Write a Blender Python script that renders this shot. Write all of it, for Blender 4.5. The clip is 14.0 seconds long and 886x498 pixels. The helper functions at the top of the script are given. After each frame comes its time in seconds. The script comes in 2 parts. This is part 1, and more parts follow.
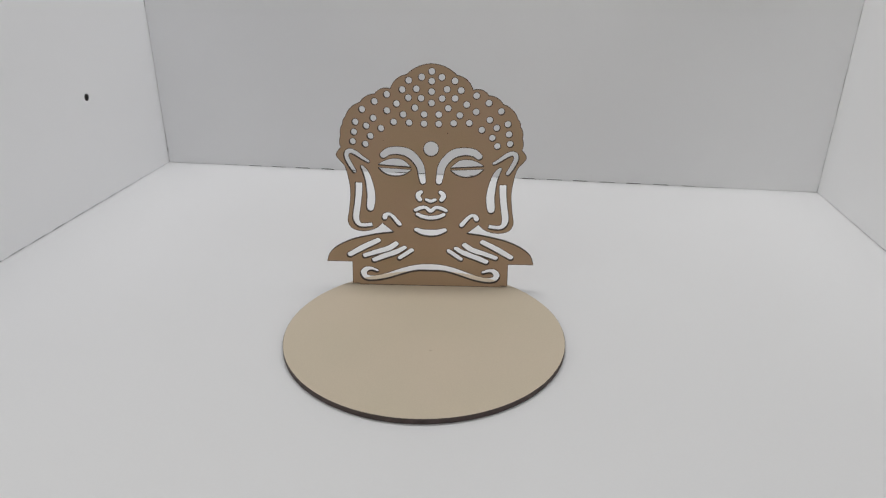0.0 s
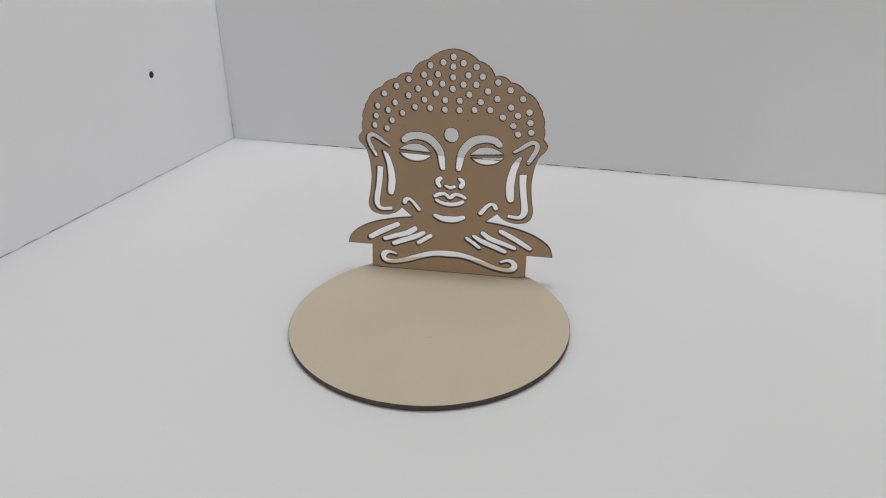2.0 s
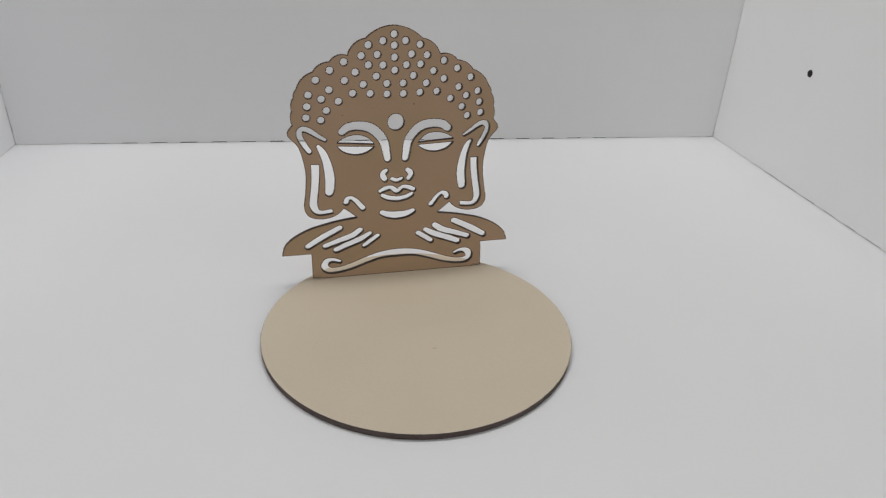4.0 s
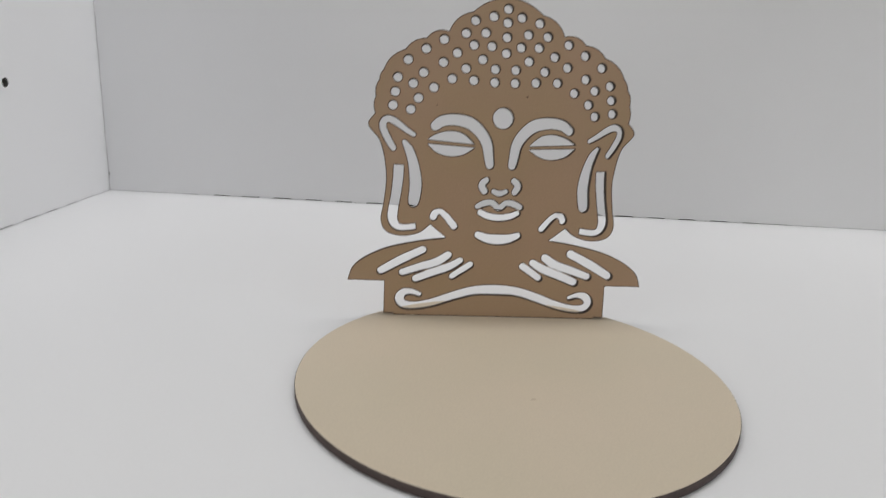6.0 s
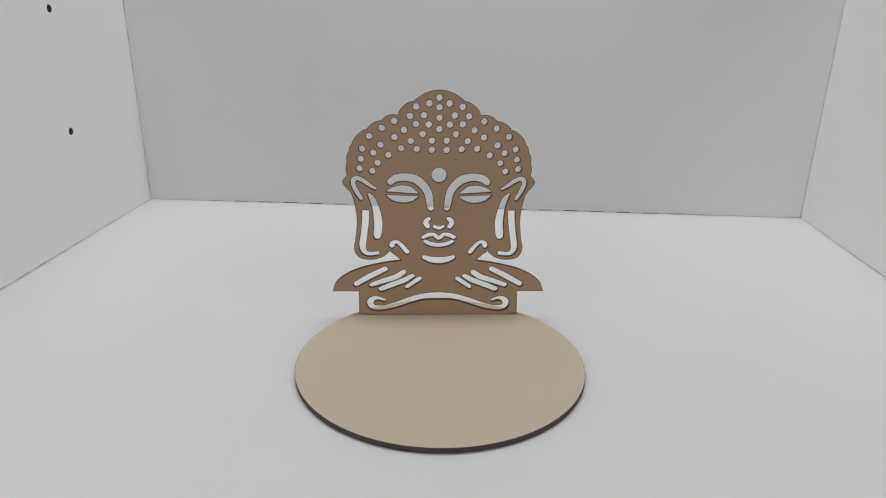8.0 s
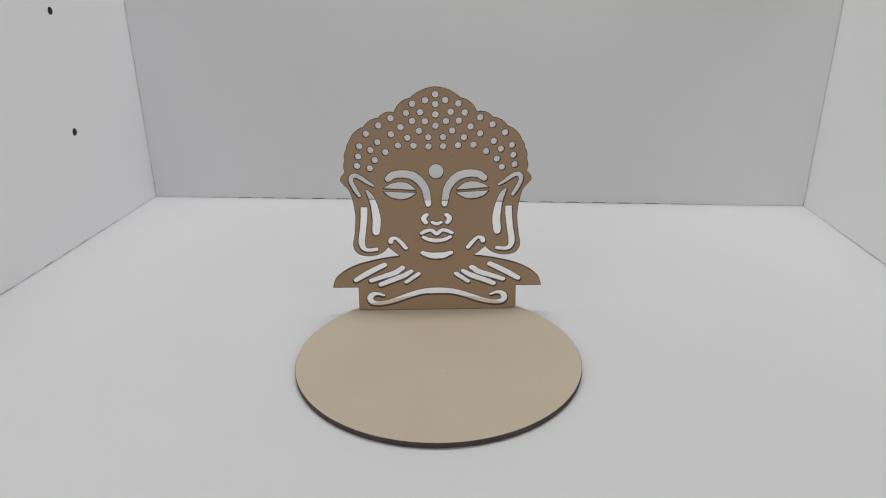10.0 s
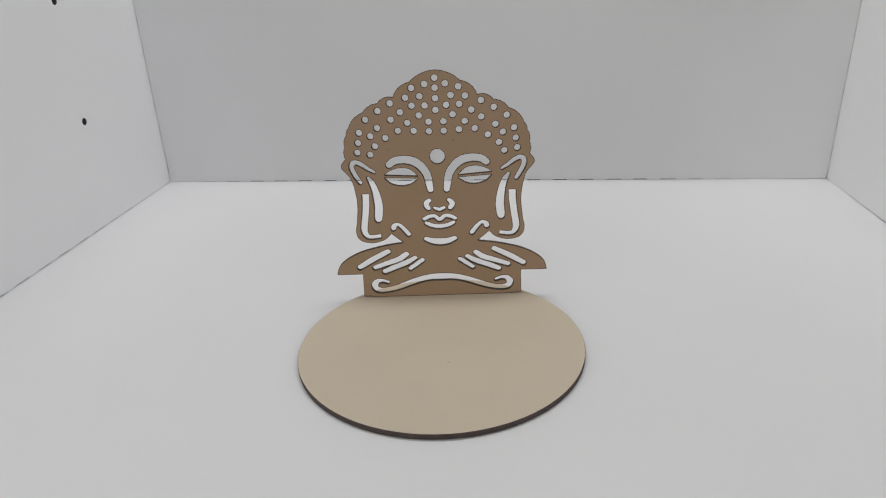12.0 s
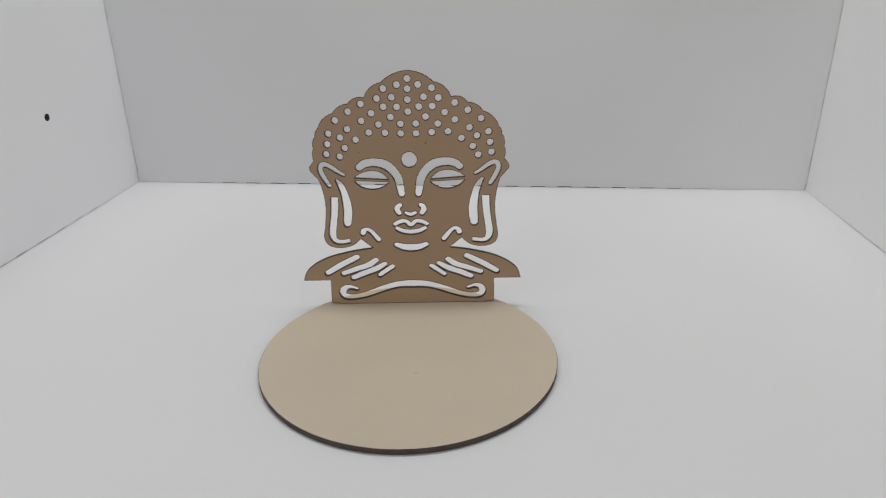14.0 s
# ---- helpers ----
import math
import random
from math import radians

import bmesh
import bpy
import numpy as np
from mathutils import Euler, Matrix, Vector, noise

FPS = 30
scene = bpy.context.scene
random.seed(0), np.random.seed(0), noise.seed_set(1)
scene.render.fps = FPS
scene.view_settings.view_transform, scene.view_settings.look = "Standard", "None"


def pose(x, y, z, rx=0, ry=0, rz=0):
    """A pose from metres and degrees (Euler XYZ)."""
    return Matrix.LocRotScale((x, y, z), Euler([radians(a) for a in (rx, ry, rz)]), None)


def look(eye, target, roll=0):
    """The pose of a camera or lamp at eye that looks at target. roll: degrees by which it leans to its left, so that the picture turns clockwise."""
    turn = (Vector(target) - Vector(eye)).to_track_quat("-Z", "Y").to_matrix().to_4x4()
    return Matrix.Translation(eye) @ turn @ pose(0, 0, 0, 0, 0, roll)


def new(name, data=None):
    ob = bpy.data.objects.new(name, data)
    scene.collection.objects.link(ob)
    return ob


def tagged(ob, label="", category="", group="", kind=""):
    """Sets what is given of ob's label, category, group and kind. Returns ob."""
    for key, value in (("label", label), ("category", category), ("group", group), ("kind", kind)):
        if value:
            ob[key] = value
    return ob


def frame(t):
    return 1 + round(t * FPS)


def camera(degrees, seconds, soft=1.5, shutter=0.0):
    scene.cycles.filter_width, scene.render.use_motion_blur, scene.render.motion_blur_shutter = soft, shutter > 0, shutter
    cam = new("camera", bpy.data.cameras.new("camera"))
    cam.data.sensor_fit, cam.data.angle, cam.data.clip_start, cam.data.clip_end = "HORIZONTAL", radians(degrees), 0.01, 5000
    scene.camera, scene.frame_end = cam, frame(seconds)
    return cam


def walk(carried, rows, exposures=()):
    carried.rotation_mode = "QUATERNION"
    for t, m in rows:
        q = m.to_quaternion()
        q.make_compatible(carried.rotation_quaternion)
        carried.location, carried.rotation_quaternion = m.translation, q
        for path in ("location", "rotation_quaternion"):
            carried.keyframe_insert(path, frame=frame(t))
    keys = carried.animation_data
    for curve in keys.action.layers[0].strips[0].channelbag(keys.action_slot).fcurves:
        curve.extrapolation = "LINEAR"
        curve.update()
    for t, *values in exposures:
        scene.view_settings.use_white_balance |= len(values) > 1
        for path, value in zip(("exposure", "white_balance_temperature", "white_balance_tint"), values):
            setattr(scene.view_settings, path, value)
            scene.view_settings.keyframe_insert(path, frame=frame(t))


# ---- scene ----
# ---- camera ----
cam = camera(66.12, 14.0, soft=1.2, shutter=0.4)
walk(cam, [
    (0, pose(0.0169, -0.3191, 0.1941, 66.00, -0.60, 1.61)),
    (0.5, pose(0.0171, -0.3173, 0.1923, 65.31, -0.19, 2.43)),
    (0.8, pose(0.0241, -0.3209, 0.1895, 66.31, -1.05, 5.25)),
    (0.9, pose(0.0302, -0.3218, 0.1852, 66.13, -2.11, 6.27)),
    (1, pose(0.0322, -0.3239, 0.1850, 64.08, -1.70, 6.75)),
    (1.1, pose(0.0413, -0.3177, 0.1855, 63.06, -1.25, 8.17)),
    (1.2, pose(0.0434, -0.3160, 0.1856, 64.47, -1.45, 8.24)),
    (1.5, pose(0.0544, -0.3134, 0.1940, 65.28, -0.56, 8.89)),
    (2, pose(0.0635, -0.3119, 0.1972, 64.35, -0.04, 10.23)),
    (2.5, pose(0.0615, -0.3068, 0.1956, 63.24, -0.23, 7.98)),
    (2.7, pose(0.0523, -0.3058, 0.1958, 62.26, -0.97, 4.69)),
    (4.8, pose(-0.1079, -0.2581, 0.1943, 62.39, -2.78, -18.06)),
    (5, pose(-0.1109, -0.2589, 0.1854, 63.82, -3.60, -17.32)),
    (5.2, pose(-0.1098, -0.2591, 0.1733, 68.35, -2.21, -14.13)),
    (5.4, pose(-0.0925, -0.2530, 0.1332, 72.94, -2.71, -8.67)),
    (5.5, pose(-0.0851, -0.2471, 0.1163, 72.59, -3.27, -5.41)),
    (5.6, pose(-0.0730, -0.2381, 0.1058, 71.79, -4.82, -2.63)),
    (5.7, pose(-0.0632, -0.2317, 0.1014, 71.48, -4.34, -1.61)),
    (5.9, pose(-0.0460, -0.2216, 0.1036, 74.11, -3.55, -2.76)),
    (6, pose(-0.0412, -0.2183, 0.1093, 74.30, -2.60, -3.10)),
    (6.2, pose(-0.0438, -0.2202, 0.1133, 74.38, -1.84, -4.53)),
    (6.5, pose(-0.0446, -0.2258, 0.1152, 72.95, -0.11, -4.63)),
    (6.8, pose(-0.0380, -0.2246, 0.1203, 72.16, -0.15, -4.89)),
    (7, pose(-0.0321, -0.2328, 0.1303, 72.28, -2.06, -3.23)),
    (7.5, pose(-0.0176, -0.2885, 0.1696, 70.09, -0.97, -2.36)),
    (8, pose(-0.0110, -0.3167, 0.1834, 69.56, -0.71, -1.85)),
    (8.2, pose(-0.0080, -0.3188, 0.1789, 69.83, -1.19, -2.10)),
    (10.3, pose(-0.0020, -0.3186, 0.1889, 67.92, 0.73, -1.07)),
    (10.5, pose(0.0006, -0.3171, 0.1886, 67.32, 0.86, -0.85)),
    (11, pose(0.0046, -0.3140, 0.1917, 67.11, 1.48, -1.68)),
    (11.5, pose(0.0119, -0.3116, 0.1958, 66.64, 2.80, -0.33)),
    (12, pose(0.0112, -0.3118, 0.1945, 66.22, 2.21, 0.52)),
    (12.5, pose(0.0137, -0.3080, 0.1936, 66.59, 1.87, 0.22)),
    (13, pose(0.0159, -0.3040, 0.1881, 66.66, 0.72, 0.37)),
    (13.5, pose(0.0135, -0.3054, 0.1877, 66.85, 0.59, 0.55)),
    (14, pose(0.0179, -0.3006, 0.1895, 66.73, 0.81, -0.42)),
], exposures=((0, 0.01), (5.4, 0.01), (6.0, 0.10), (7.5, 0.09), (8.1, -0.02), (14, -0.02)))

# ---- light: a wide unseen lamp hanging over the open-topped unit, added fill lamps either side ----
world = bpy.data.worlds.new("world")
world.use_nodes = True
world.node_tree.nodes["Background"].inputs[0].default_value = (0.8, 0.9, 1.0, 1)
world.node_tree.nodes["Background"].inputs[1].default_value = 0.02
scene.world = world
scene.view_settings.exposure = 0.0


def room_light(name, place, w, d, power, colour):
    data = bpy.data.lights.new(name, "AREA")
    data.shape, data.size, data.size_y = "RECTANGLE", w, d
    data.energy, data.color = power, colour
    ob = new(name, data)
    ob.matrix_basis = place
    return ob


room_light("hanging_panel_light", pose(0, 0.23, 0.95), 0.9, 0.16, 4.0, (1.0, 0.99, 0.985))
# added fill for the panels and ornament front, no real source behind it
room_light("west_fill_light", look((-1.59, -1.10, 0.86), (0.11, -0.20, 0.1)), 1.74, 1.0, 8.15, (0.995, 0.983, 0.915))
room_light("east_fill_light", look((1.59, -1.10, 0.86), (-0.11, -0.20, 0.1)), 1.74, 1.0, 8.85, (0.955, 0.97, 1.0))


# ---- materials ----
def material(name, colour, rough=0.5, vary=0.05, scale=8.0, fine=400.0, fine_vary=0.03, bump=0.02, stretch=(1, 1, 1), spec=0.5, second=None):
    """A surface with slow stains and fine grain, sized in metres."""
    m = bpy.data.materials.new(name)
    m.use_nodes = True
    nt = m.node_tree
    n, link = nt.nodes, nt.links
    bsdf = n["Principled BSDF"]
    coord = n.new("ShaderNodeTexCoord")
    mapping = n.new("ShaderNodeMapping")
    mapping.inputs["Scale"].default_value = stretch
    link.new(coord.outputs["Object"], mapping.inputs["Vector"])
    slow, grain = n.new("ShaderNodeTexNoise"), n.new("ShaderNodeTexNoise")
    slow.inputs["Scale"].default_value, slow.inputs["Detail"].default_value = scale, 4
    grain.inputs["Scale"].default_value, grain.inputs["Detail"].default_value = fine, 3
    link.new(mapping.outputs[0], slow.inputs["Vector"])
    link.new(mapping.outputs[0], grain.inputs["Vector"])

    def spread(node, amount):
        r = n.new("ShaderNodeMapRange")
        r.inputs["From Min"].default_value, r.inputs["From Max"].default_value = 0.25, 0.75
        r.inputs["To Min"].default_value, r.inputs["To Max"].default_value = 1 - amount, 1 + amount
        link.new(node.outputs["Fac"], r.inputs["Value"])
        return r

    a, b = spread(slow, vary), spread(grain, fine_vary)
    mul = n.new("ShaderNodeMath")
    mul.operation = "MULTIPLY"
    link.new(a.outputs[0], mul.inputs[0])
    link.new(b.outputs[0], mul.inputs[1])
    scaled = n.new("ShaderNodeVectorMath")
    scaled.operation = "SCALE"
    scaled.inputs[0].default_value = colour
    if second:
        tone, mix = n.new("ShaderNodeTexNoise"), n.new("ShaderNodeMix")
        tone.inputs["Scale"].default_value, tone.inputs["Detail"].default_value = scale * 0.9, 2
        mix.data_type = "VECTOR"
        mix.inputs["A"].default_value, mix.inputs["B"].default_value = colour, second
        link.new(coord.outputs["Object"], tone.inputs["Vector"])
        soft_step = n.new("ShaderNodeMapRange")
        soft_step.inputs["From Min"].default_value, soft_step.inputs["From Max"].default_value = 0.35, 0.65
        link.new(tone.outputs["Fac"], soft_step.inputs["Value"])
        link.new(soft_step.outputs[0], mix.inputs["Factor"])
        link.new(mix.outputs["Result"], scaled.inputs[0])
    link.new(mul.outputs[0], scaled.inputs["Scale"])
    link.new(scaled.outputs[0], bsdf.inputs["Base Color"])
    rr = n.new("ShaderNodeMapRange")
    rr.inputs["To Min"].default_value, rr.inputs["To Max"].default_value = max(rough - 0.06, 0.02), min(rough + 0.06, 1)
    link.new(slow.outputs["Fac"], rr.inputs["Value"])
    link.new(rr.outputs[0], bsdf.inputs["Roughness"])
    bsdf.inputs["Specular IOR Level"].default_value = spec
    if bump:
        bn = n.new("ShaderNodeBump")
        bn.inputs["Strength"].default_value, bn.inputs["Distance"].default_value = bump, 0.0005
        link.new(grain.outputs["Fac"], bn.inputs["Height"])
        link.new(bn.outputs[0], bsdf.inputs["Normal"])
    return m


M_FLOOR = material("white_melamine_base", (0.862, 0.866, 0.878), 0.38, 0.012, 6, 900, 0.008, 0.03)
M_WALL = material("white_melamine_panel", (0.88, 0.882, 0.892), 0.45, 0.012, 5, 900, 0.008, 0.03)
M_FRONT_STRIP = material("dark_front_strip", (0.05, 0.042, 0.040), 0.5, 0.1, 40, 600, 0.1, 0.05)
M_LOWER = material("beige_front", (0.45, 0.41, 0.36), 0.5, 0.03, 6, 300, 0.02, 0.03)
# chipboard core with the shade of slots and pin holes put into its colour
M_CORE_SHADE = material("shaded_chipboard_core", (0.10, 0.094, 0.090), 0.9, 0.2, 120, 900, 0.2, 0.2)
M_DISC = material("pale_fibreboard", (0.650, 0.567, 0.434), 0.60, 0.018, 18, 1400, 0.035, 0.06, second=(0.660, 0.565, 0.438))
M_PANEL = material("brown_fibreboard", (0.496, 0.344, 0.206), 0.62, 0.03, 22, 1400, 0.045, 0.06, second=(0.506, 0.340, 0.226))
M_BURNT = material("laser_burnt_edge", (0.080, 0.057, 0.052), 0.7, 0.25, 160, 1200, 0.15, 0.1)
M_CUT = material("laser_cut_panel_edge", (0.046, 0.031, 0.024), 0.75, 0.3, 160, 1200, 0.2, 0.1)
M_SCORCH = material("scorched_fibreboard_rim", (0.098, 0.058, 0.038), 0.65, 0.3, 90, 1400, 0.1, 0.06)
M_KNOT = material("reddish_fleck", (0.56, 0.46, 0.34), 0.6, 0.1, 400, 2000, 0.1, 0.0)
M_SPECK = material("dark_speck", (0.10, 0.06, 0.04), 0.8, 0.1, 400, 2000, 0.1, 0.0)
M_ROOM = material("room_paint", (0.78, 0.78, 0.78), 0.8, 0.02, 2, 60, 0.02, 0.02)
M_ROOM_FLOOR = material("room_floor", (0.25, 0.23, 0.21), 0.6, 0.08, 3, 60, 0.05, 0.02)


# ---- mesh helpers ----
def part(name, bm, materials, parent=None, label=""):
    me = bpy.data.meshes.new(name)
    bm.to_mesh(me)
    bm.free()
    for m in materials if isinstance(materials, (list, tuple)) else (materials,):
        me.materials.append(m)
    ob = new(name, me)
    if parent is not None:
        ob.parent = parent
    if label:
        ob["label"] = label
    return ob


def box(lo, hi, bevel=0.0):
    bm = bmesh.new()
    bmesh.ops.create_cube(bm, size=1)
    lo, hi = Vector(lo), Vector(hi)
    for v in bm.verts:
        v.co = Vector([(lo[i] + hi[i]) / 2 + v.co[i] * (hi[i] - lo[i]) for i in range(3)])
    if bevel:
        bmesh.ops.bevel(bm, geom=bm.edges[:], offset=bevel, segments=2, affect="EDGES", profile=0.5)
    return bm


def plate(loops, thick, place, rim=0.0):
    """A flat board with openings: closed loops in its plane, the first the outline; place(u, v, depth) gives the point in space.
    Material 0 on both faces, 1 on the cut edges, 2 on a narrow rim of that width along the edges."""
    from mathutils.geometry import delaunay_2d_cdt
    points, edges = [], []
    for loop in loops:
        first = len(points)
        points += [Vector(p) for p in loop]
        edges += [(first + i, first + (i + 1) % len(loop)) for i in range(len(loop))]
    ends = np.array([(*points[a], *points[b]) for a, b in edges])
    rim_ends = None
    if rim:
        rim_points, rim_edges = [], []
        for k, loop in enumerate(loops):
            q = np.array(loop, float)
            area = np.sum(q[:, 0] * np.roll(q[:, 1], -1) - np.roll(q[:, 0], -1) * q[:, 1])
            d = np.roll(q, -1, axis=0) - np.roll(q, 1, axis=0)
            n = np.stack([-d[:, 1], d[:, 0]], 1) / np.linalg.norm(d, axis=1)[:, None]
            into = (1 if area > 0 else -1) * (1 if k == 0 else -1)
            first = len(rim_points)
            rim_points += [Vector(p) for p in q + n * into * rim]
            rim_edges += [(first + i, first + (i + 1) % len(q)) for i in range(len(q))]
        rim_ends = np.array([(*rim_points[a], *rim_points[b]) for a, b in rim_edges])
        edges = edges + [(a + len(points), b + len(points)) for a, b in rim_edges]
        points = points + rim_points
    flat, _, faces, _, _, _ = delaunay_2d_cdt(points, edges, [], 0, 1e-7)

    def solid(f, lines=None):
        x, y = sum((flat[i] for i in f), Vector((0, 0))) / len(f)
        x0, y0, x1, y1 = (ends if lines is None else lines).T
        over = (y0 > y) != (y1 > y)
        return np.count_nonzero(x < x0[over] + (y - y0[over]) * (x1[over] - x0[over]) / (y1[over] - y0[over])) % 2 == 1

    faces = [f for f in faces if solid(f)]
    bm = bmesh.new()
    front = [bm.verts.new(place(p[0], p[1], 0.0)) for p in flat]
    back = [bm.verts.new(place(p[0], p[1], thick)) for p in flat]
    seen = {}
    for f in faces:
        look_of = 2 if rim and not solid(f, rim_ends) else 0
        bm.faces.new([front[i] for i in f]).material_index = look_of
        bm.faces.new([back[i] for i in reversed(f)]).material_index = look_of
        for a, b in zip(f, list(f[1:]) + [f[0]]):
            if (b, a) in seen:
                del seen[(b, a)]
            else:
                seen[(a, b)] = True
    for a, b in seen:
        bm.faces.new((front[b], front[a], back[a], back[b])).material_index = 1
    bmesh.ops.recalc_face_normals(bm, faces=bm.faces[:])
    return bm


def spline(points, steps=7):
    """A smooth open curve through the points (any number of columns)."""
    p = np.array(points, float)
    p = np.vstack([2 * p[0] - p[1], p, 2 * p[-1] - p[-2]])
    out = []
    for i in range(1, len(p) - 2):
        a, b, c, d = p[i - 1 : i + 3]
        for s in np.linspace(0, 1, steps, endpoint=False):
            out.append(0.5 * (2 * b + (c - a) * s + (2 * a - 5 * b + 4 * c - d) * s * s + (3 * b - a - 3 * c + d) * s**3))
    return np.array(out + [p[-2]])


def arc(a, mid, b, steps=9):
    """A circular arc from a by mid to b, without b."""
    (ax, ay), (bx, by), (cx, cy) = a, mid, b
    d = 2 * (ax * (by - cy) + bx * (cy - ay) + cx * (ay - by))
    ux = ((ax**2 + ay**2) * (by - cy) + (bx**2 + by**2) * (cy - ay) + (cx**2 + cy**2) * (ay - by)) / d
    uy = ((ax**2 + ay**2) * (cx - bx) + (bx**2 + by**2) * (ax - cx) + (cx**2 + cy**2) * (bx - ax)) / d
    r = math.hypot(ax - ux, ay - uy)
    t0, t1 = math.atan2(ay - uy, ax - ux), math.atan2(cy - uy, cx - ux)
    tm = math.atan2(by - uy, bx - ux)
    turn = (t1 - t0) % (2 * math.pi)
    if (tm - t0) % (2 * math.pi) > turn:
        turn -= 2 * math.pi
    return [(ux + r * math.cos(t0 + turn * k / steps), uy + r * math.sin(t0 + turn * k / steps)) for k in range(steps)]


def stroke(points, flat_start=False, flat_end=False):
    """The outline of a pen stroke of changing width: points (x, y, width)."""
    c = spline(points)
    d = np.gradient(c[:, :2], axis=0)
    d /= np.linalg.norm(d, axis=1)[:, None]
    n = np.stack([-d[:, 1], d[:, 0]], 1)
    h = c[:, 2:] / 2 - 0.1  # half the width of the laser line
    left, right = c[:, :2] + n * h, c[:, :2] - n * h

    def cap(i, way, flat):
        if flat:
            return []
        return [tuple(c[i, :2] + h[i] * (n[i] * math.cos(a) * way + d[i] * math.sin(a) * way)) for a in np.linspace(0, math.pi, 8)[1:-1]]

    return [tuple(p) for p in left] + cap(-1, 1, flat_end) + [tuple(p) for p in right[::-1]] + cap(0, -1, flat_start)


def ring(x, y, r, n=20):
    return [(x + r * math.cos(2 * math.pi * k / n), y + r * math.sin(2 * math.pi * k / n)) for k in range(n)]


def mirror(loop):
    return [(-x, y) for x, y in reversed(loop)]


# ---- the white open-topped unit: base board, back panel, two side panels ----
WIDTH, DEPTH, HEIGHT = 0.5976, 0.4580, 0.26
UNIT = pose(-0.2640, 0.3099, 0, 0, 0, -5.256)


def slotted_edge(length, period, first, slot, low, high, seed):
    """Heights along the edge of a finger-jointed panel: a hairline joint, opening into one slot a finger. high(x) is a slot's height at x."""
    r = random.Random(seed)
    out = [(0.0006, low)]
    x = first % period
    while x < length - 0.004:
        half, top = slot / 2 * r.uniform(0.92, 1.08), max(low, high(x) * r.uniform(0.92, 1.06))
        mid = x + r.uniform(-0.0006, 0.0006)
        if mid - half > out[-1][0] + 0.001:
            out += [(mid - half - 0.0005, low * r.uniform(0.7, 1.3)), (mid - half, low + (top - low) * 0.6)]
        out += [(mid - half * 0.75, top), (mid, top * r.uniform(0.9, 1.0)), (mid + half * 0.75, top)]
        out += [(mid + half, low + (top - low) * 0.5), (mid + half + 0.0006, low * r.uniform(0.7, 1.3))]
        x += period
    return [p for p in out if 0 < p[0] < length - 0.001]


floor_ob = part("floor", box((-0.0007, -DEPTH, -0.018), (WIDTH + 0.0007, 0.0007, 0), 0.0001), M_FLOOR)
floor_ob.matrix_basis = UNIT
tagged(floor_ob, "smooth white melamine base board of the open unit", "floor", kind="structure")

# narrow dark strip just below the base board's front top edge
band = part("front_strip", box((0, -DEPTH - 0.002, -0.0062), (WIDTH, -DEPTH - 0.0001, -0.0003), 0.0006), M_FRONT_STRIP, floor_ob, "narrow dark strip along the front of the base board")

# the back panel stands on the base with finger joints, widest open near the middle
bottom = slotted_edge(WIDTH, 0.0236, WIDTH / 2, 0.0128, 0.00018, lambda x: 0.00082 * max(0.30, min(1.0, 0.25 + (x - 0.02) / 0.12, 0.25 + (WIDTH - 0.055 - x) / 0.12)), 5)
# the left edge is chipped a little above the base
side_l = slotted_edge(HEIGHT, 0.0242, 0.0255, 0.0130, 0.00020, lambda z: 0.00044, 8)
side_l = [(z, 0.0002 + 0.0005 * math.exp(-(((z - 0.0125) / 0.0038) ** 2)) + 0.0001 * math.sin(2100 * z)) for z in np.arange(0.0035, 0.0185, 0.0006)] + [p for p in side_l if p[0] > 0.0187]
side_r = slotted_edge(HEIGHT, 0.0242, 0.0255, 0.0130, 0.00022, lambda z: 0.00038, 9)
outline = [(0.0006, bottom[0][1])] + [(x, z) for x, z in bottom if 0.002 < x < WIDTH - 0.002] + [(WIDTH - 0.0006, 0.0004)]
outline += [(WIDTH - g, z) for z, g in side_r if z > 0.003] + [(WIDTH - 0.0005, HEIGHT), (0.0005, HEIGHT)]
outline += [(g, z) for z, g in reversed(side_l) if z > 0.003]
wall = part("wall_back", plate([outline], 0.016, lambda u, v, d: (u, d, v)), [M_WALL, M_CORE_SHADE])
wall.matrix_basis = UNIT
tagged(wall, "white melamine back panel with dark finger-joint slots along its edges", "wall", kind="structure")
# two unseen boards, coloured dark to imitate the shade in the joint slots
backing = part("shade_backing", box((-0.018, 0.022, -0.018), (WIDTH + 0.018, 0.030, HEIGHT)), M_CORE_SHADE)
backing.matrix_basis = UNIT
tagged(backing, "added dark board imitating shade behind the back panel joint", "wall", kind="structure")
footing = part("shade_footing", box((-0.0155, 0.0012, -0.018), (WIDTH + 0.0155, 0.0215, -0.003)), M_CORE_SHADE)
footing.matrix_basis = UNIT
tagged(footing, "added dark board imitating shade under the back panel", "wall", kind="structure")


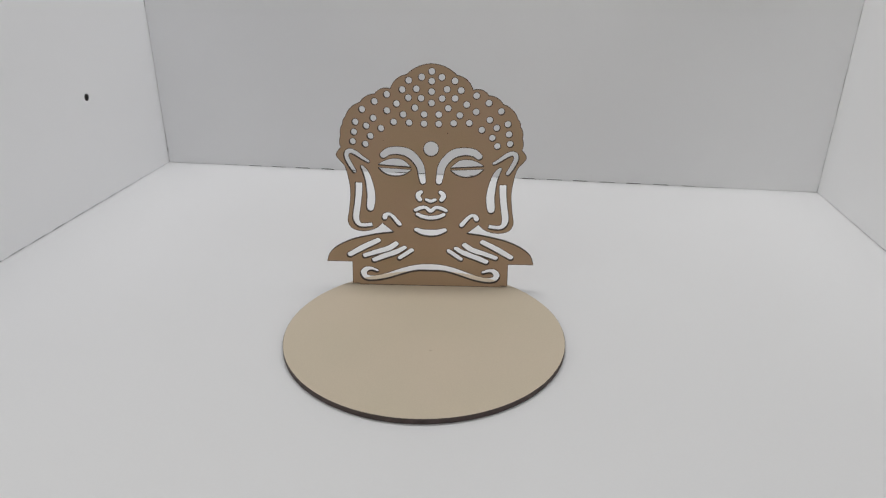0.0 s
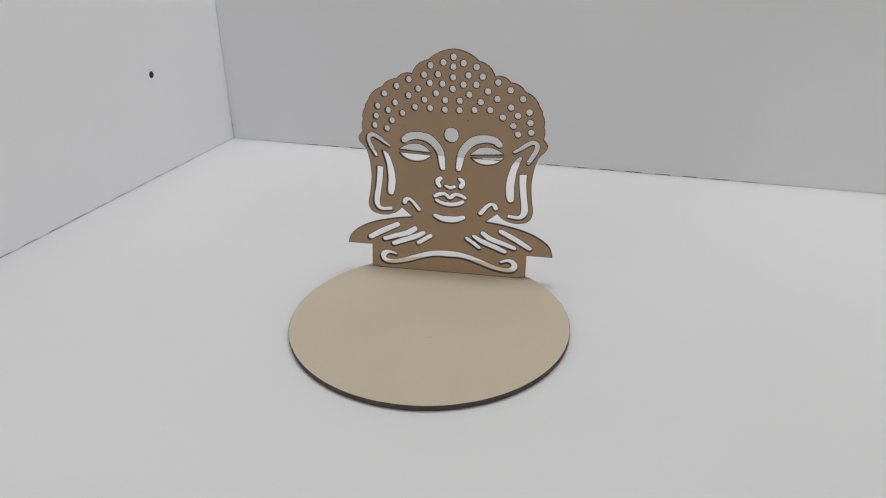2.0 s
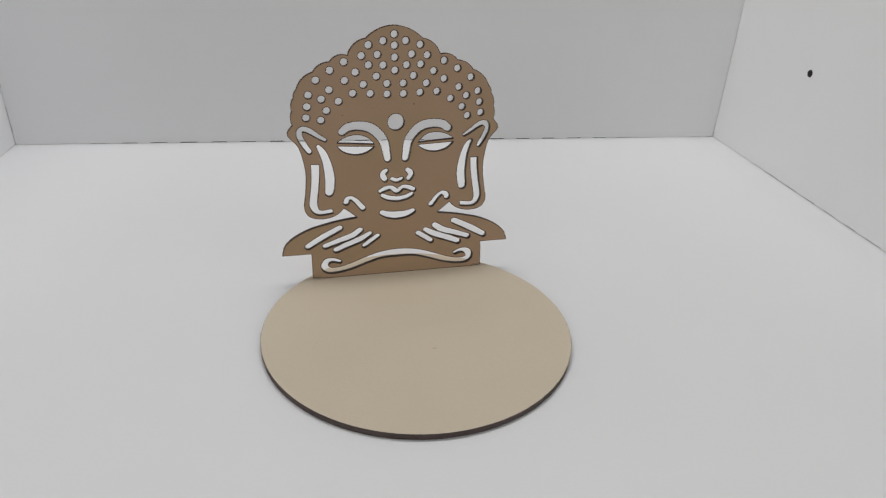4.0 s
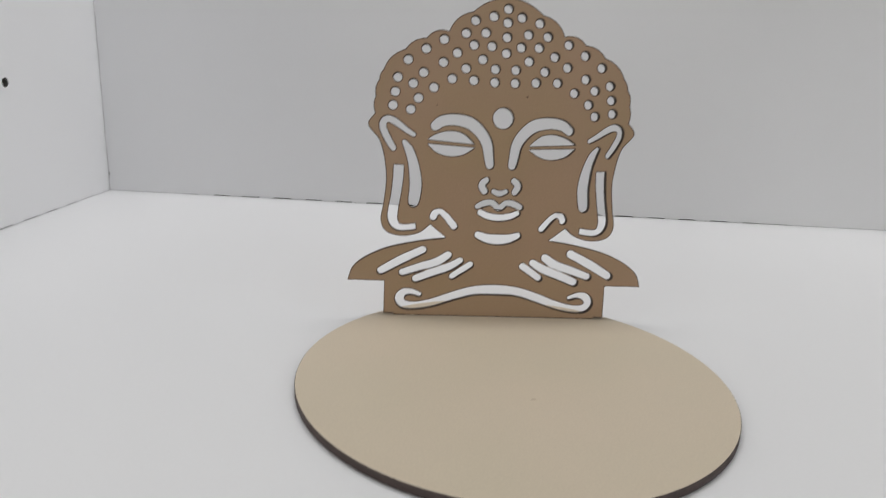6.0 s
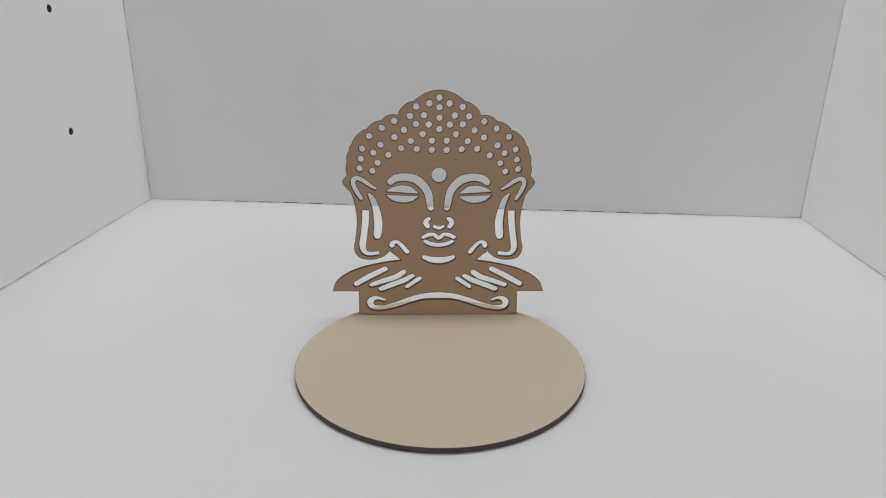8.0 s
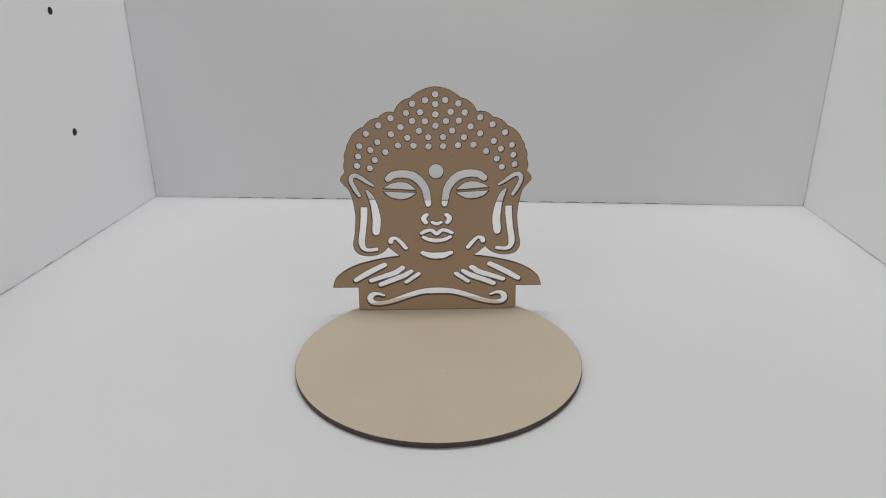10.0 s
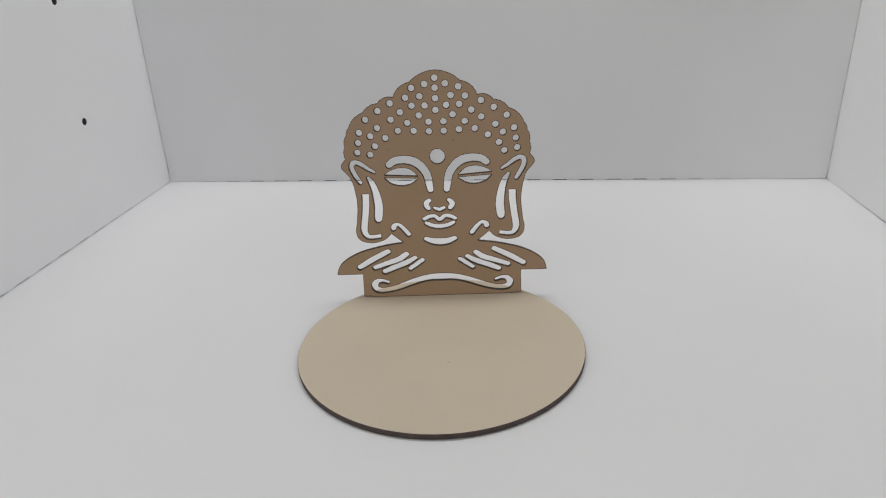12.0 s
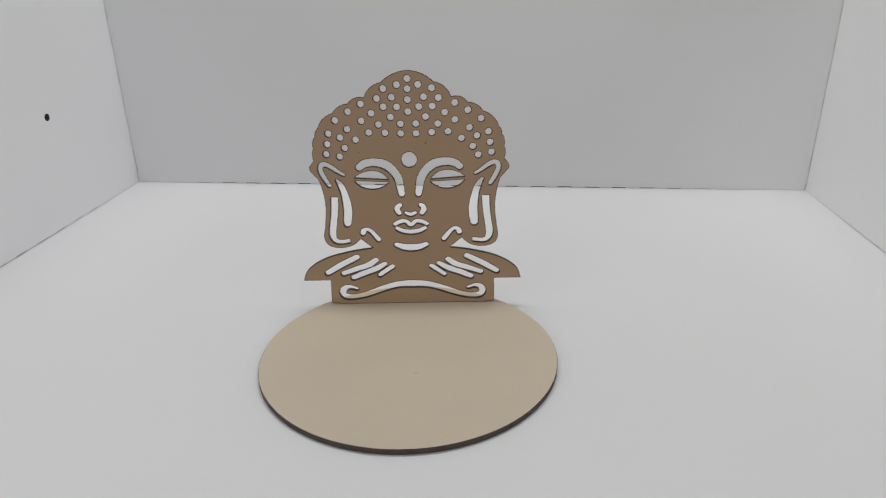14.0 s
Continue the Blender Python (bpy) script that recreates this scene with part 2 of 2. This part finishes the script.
def side_panel(name, x, sign, holes, seed, low, gap, label):
    """A side panel whose inner face lies at x; its pin holes are drilled right through to a closing skin."""
    foot = slotted_edge(DEPTH, 0.0230, 0.0298, 0.0132, low, lambda u: gap * min(1.0, 0.45 + u / 0.2), seed)
    loop = [(0.0006, 0.0002)] + [(-u, z) for u, z in foot] + [(-DEPTH, 0.0002), (-DEPTH, HEIGHT), (0.0006, HEIGHT)]
    loops = [loop] + [ring(u, z, 0.0028, 28) for u, z in holes]
    ob = part(name, plate(loops, 0.0153, lambda u, v, d: (x + sign * d, u, v)), [M_WALL, M_CORE_SHADE])
    ob.matrix_basis = UNIT
    tagged(ob, label, "wall", kind="structure")
    # added dark skin and footing, standing in for shade inside pin holes and foot slots
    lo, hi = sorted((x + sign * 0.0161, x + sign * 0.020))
    part("shade_skin", box((lo, -DEPTH, -0.018), (hi, 0.018, HEIGHT)), M_CORE_SHADE, ob)
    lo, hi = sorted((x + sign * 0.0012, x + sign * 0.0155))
    part("side_shade_footing", box((lo, -DEPTH, -0.018), (hi, 0.0008, -0.003)), M_CORE_SHADE, ob)
    return ob


side_panel("wall_left", 0.0, -1, [(-0.1062, 0.0838), (-0.1060, 0.1712)], 21, 0.00022, 0.00062, "white melamine side panel with two drilled shelf-pin holes")
side_panel("wall_right", WIDTH, 1, [(-0.1064, 0.0844)], 22, 0.00028, 0.00052, "white melamine side panel with one drilled shelf-pin hole")

# ---- the plain room round the unit ----
for name, lo, hi, mat in (
    ("room_floor", (-2.0, -2.2, -0.86), (2.0, 1.4, -0.80), M_ROOM_FLOOR),
    ("ceiling", (-2.0, -2.2, 1.80), (2.0, 1.4, 1.86), M_ROOM),
    ("wall_north", (-2.0, 1.4, -0.80), (2.0, 1.46, 1.80), M_ROOM),
    ("wall_south", (-2.0, -2.26, -0.80), (2.0, -2.2, 1.80), M_ROOM),
    ("wall_west", (-2.06, -2.2, -0.80), (-2.0, 1.4, 1.80), M_ROOM),
    ("wall_east", (2.0, -2.2, -0.80), (2.06, 1.4, 1.80), M_ROOM),
):
    tagged(part(name, box(lo, hi), mat), "plain painted surface of the surrounding room", name.split("_")[0], kind="structure")
plinth = part("plinth", box((-0.018, -DEPTH, -0.80), (WIDTH + 0.018, 0.03, -0.0185)), M_LOWER)
plinth.matrix_basis = UNIT
tagged(plinth, "plain beige lower body under the base board", "plinth", kind="structure")

# ---- the ornament: round base and pierced panel ----
THICK, RADIUS = 0.0030, 0.0754
ornament = tagged(new("ornament"), "laser-cut fibreboard ornament, pierced panel on a round base", "ornament")

bm = bmesh.new()
profile = [(RADIUS - 0.0003, 0.0), (RADIUS, 0.0003), (RADIUS, THICK - 0.0002), (RADIUS - 0.0002, THICK)]
N = 160
rings = [[bm.verts.new((r * math.cos(2 * math.pi * k / N), r * math.sin(2 * math.pi * k / N), z)) for k in range(N)] for r, z in profile]
for lower, upper in zip(rings, rings[1:]):
    for k in range(N):
        f = bm.faces.new((lower[k], lower[(k + 1) % N], upper[(k + 1) % N], upper[k]))
        f.material_index, f.smooth = 1, True
bm.faces.new(rings[-1])
bm.faces.new(rings[0][::-1])
disc = part("round_base", bm, [M_DISC, M_BURNT], ornament, "pale beige fibreboard disc with a dark burnt edge")

# the half outline, in millimetres, from the top of the head down to the foot
half = []
for a, mid, b in (
    ((0, 132.9), (-7.4, 131.3), (-14.3, 126.7)),
    ((-14.3, 126.7), (-20.2, 124.0), (-23.6, 118.6)),
    ((-23.6, 118.6), (-28.6, 118.7), (-32.6, 115.6)),
    ((-32.6, 115.6), (-37.3, 114.4), (-41.0, 110.8)),
    ((-41.0, 110.8), (-46.2, 107.9), (-49.6, 102.4)),
    ((-49.6, 102.4), (-50.9, 100.6), (-51.2, 98.3)),
    ((-51.2, 98.3), (-52.7, 95.0), (-52.5, 91.7)),
    ((-52.5, 91.7), (-53.3, 88.2), (-52.6, 84.8)),
):
    half += arc(a, mid, b)
half += [tuple(p) for p in spline([(-52.6, 84.8), (-55.0, 81.8), (-55.2, 79.6), (-53.3, 77.1), (-50.9, 74.4), (-49.4, 70.6), (-48.1, 64.4), (-47.5, 57.5),
                                   (-48.4, 47.8), (-49.4, 41.8), (-48.4, 37.8), (-45.7, 35.4), (-40.9, 34.4), (-36.1, 34.9), (-31.8, 36.7), (-28.7, 39.6)])]
half += [tuple(p) for p in spline([(-21.7, 34.0), (-30.4, 32.9), (-38.5, 31.3), (-47.1, 29.0), (-55.2, 25.2), (-60.6, 20.6), (-62.6, 15.0)])]
half += [(-47.2, 15.0), (-47.2, 0.75), (-42.9, 0.75), (-42.9, -0.02)]
outline = half + [(-x, z) for x, z in reversed(half) if x < -0.01]

DOTS = [(-5.7, 125.3), (-13.1, 123.4), (-8.7, 118.7), (-16.7, 118.2), (-6.0, 113.5), (-13.3, 113.7), (-25.5, 115.4), (-32.6, 111.4), (-20.0, 110.3),
        (-9.5, 108.1), (-25.5, 106.3), (-39.8, 106.8), (-16.2, 104.2), (-4.2, 104.4), (-33.4, 101.9), (-43.8, 99.6), (-37.5, 97.4), (-29.0, 96.1),
        (-21.7, 99.9), (-12.8, 99.6), (-4.2, 99.1), (-44.7, 93.8), (-35.2, 91.6), (-45.5, 88.3), (-38.2, 86.9)]
holes = [ring(0, z, 1.86) for z in (128.5, 123.1, 117.3, 110.9)] + [ring(0, 84.7, 4.3, 40)]
pairs = [ring(x, z, 1.86) for x, z in DOTS]
# brow, ear, inner ear, ear lobe, jaw, nostril
pairs.append(stroke([(-27.9, 80.6, 4.1), (-24.9, 82.7, 4.6), (-19.7, 83.4, 4.8), (-13.7, 82.2, 5.2), (-9.3, 78.8, 5.0), (-6.3, 74.1, 4.7), (-5.2, 68.3, 4.2), (-4.7, 65.3, 3.7)]))
pairs.append(stroke([(-36.7, 76.7, 2.0), (-39.7, 78.5, 2.4), (-43.7, 81.3, 2.9), (-46.9, 82.7, 3.0), (-49, 81.8, 3.0), (-49.3, 79.1, 3.0), (-47.4, 74.9, 3.0), (-44.9, 70.9, 2.6)]))
pairs.append(stroke([(-40.3, 73.4, 2.2), (-38.4, 70.4, 3.6), (-36.8, 66.1, 4.1), (-35.8, 61.4, 4.8), (-35.2, 55.8, 5.1), (-35.7, 50.2, 4.9), (-35.9, 48.7, 4.4)]))
pairs.append(stroke([(-42.4, 64.1, 4.4), (-42.6, 58.1, 4.3), (-43.4, 50.9, 4.1), (-44.3, 45.2, 4.2), (-44.4, 41.5, 4.1), (-43, 38.8, 3.4), (-40.2, 37.9, 2.9), (-34.7, 38.5, 2.8)], True, True))
pairs.append(stroke([(-27.4, 42.8, 3.3), (-26.7, 44.4, 3.1), (-24.5, 45.0, 2.6), (-22, 43.1, 2.8), (-20, 40.7, 3.0), (-18.6, 39.0, 3.1)]))
pairs.append(stroke([(-5.8, 58.9, 2.8), (-7.2, 57.7, 3.2), (-7.5, 56.1, 3.3), (-6.4, 54.3, 3.1)]))
# the two halves of a closed eye
pairs.append([tuple(p) for p in spline([(-31.0, 74.9), (-27.2, 77.3), (-21.7, 78.7), (-16.1, 77.7), (-11.3, 73.6)])])
pairs.append([tuple(p) for p in spline([(-31.0, 73.2), (-27.1, 69.8), (-21.4, 68.3), (-15.9, 69.2), (-11.2, 72.2)])])
# four strokes over each shoulder
pairs.append(stroke([(-31.5, 28.6, 3.6), (-40.8, 23.9, 3.9), (-48.7, 19.3, 3.5)]))
pairs.append(stroke([(-20.7, 26.6, 3.6), (-25.3, 23.5, 4.0), (-31.7, 21.5, 3.7), (-39.6, 18.8, 3.3)]))
pairs.append(stroke([(-15.5, 24.3, 3.1), (-20.4, 21.5, 3.8), (-27.6, 18.8, 3.8), (-33.9, 16.2, 3.5)]))
pairs.append(stroke([(-11.2, 22.7, 3.1), (-14.6, 20.4, 3.1), (-18.6, 17.6, 2.9)]))
holes += pairs + [mirror(p) for p in pairs]


def middle(points):
    """A stroke across the middle, from its left half."""
    return stroke(points + [(-x, z, w) for x, z, w in reversed(points) if x < -0.01])


holes.append(middle([(-2.6, 54.3, 2.3), (0, 53.4, 2.6)]))
holes.append(middle([(-9, 47.8, 2.6), (-6.4, 49.1, 2.9), (-3, 49.5, 2.7), (0, 47.4, 2.9)]))
holes.append(middle([(-7.8, 45.3, 2.7), (-4.7, 43.9, 3.0), (0, 43.2, 3.1)]))
holes.append(middle([(-8.4, 35.7, 3.2), (-4.5, 34.3, 4.1), (0, 33.9, 4.6)]))
holes.append(middle([(-32.3, 9.4, 2.3), (-35.8, 10.5, 2.8), (-39, 10.0, 3.6), (-40.6, 7.5, 4.0), (-38.9, 5.0, 3.9), (-34, 4.5, 3.5), (-26.6, 6.0, 3.7), (-16.9, 9.4, 4.0), (-8.8, 11.6, 4.1), (0, 12.1, 4.6)]))
MM = 0.001
panel = part("pierced_panel", plate([outline] + holes, 2.6, lambda u, v, d: (u * 1.005 * MM, d * MM, (v * 0.9965 - 0.35 if v > 2 else v) * MM), 0.36), [M_PANEL, M_CUT, M_SCORCH], ornament,
             "brown fibreboard head-and-shoulders silhouette with pierced features")
panel.matrix_basis = pose(0.0003, 0.0541, THICK, -7.83, 0, 0)


# small dark flecks in the boards
def fleck(name, parent, m, r, seed):
    rr = random.Random(seed)
    bm = bmesh.new()
    n = 9
    rim = [bm.verts.new((r * rr.uniform(0.7, 1.2) * math.cos(2 * math.pi * k / n), r * rr.uniform(0.5, 1.0) * math.sin(2 * math.pi * k / n), 0)) for k in range(n)]
    top = bm.verts.new((0, 0, 0.00006))
    for k in range(n):
        bm.faces.new((rim[k], rim[(k + 1) % n], top))
    ob = part(name, bm, M_SPECK if parent is panel else M_KNOT, parent, "tiny dark fleck in the board" if parent is panel else "tiny pale fleck in the board")
    ob.matrix_basis = m
    return ob


fleck("fleck", panel, pose(-0.0277, -0.00002, 0.0884, 90, 0, 0), 0.0003, 1)
fleck("fleck", panel, pose(0.0095, -0.00002, 0.0931, 90, 0, 0), 0.0004, 2)
fleck("fleck", disc, pose(0.0042, -0.0193, THICK + 0.00002, 0, 0, 0), 0.0010, 3)
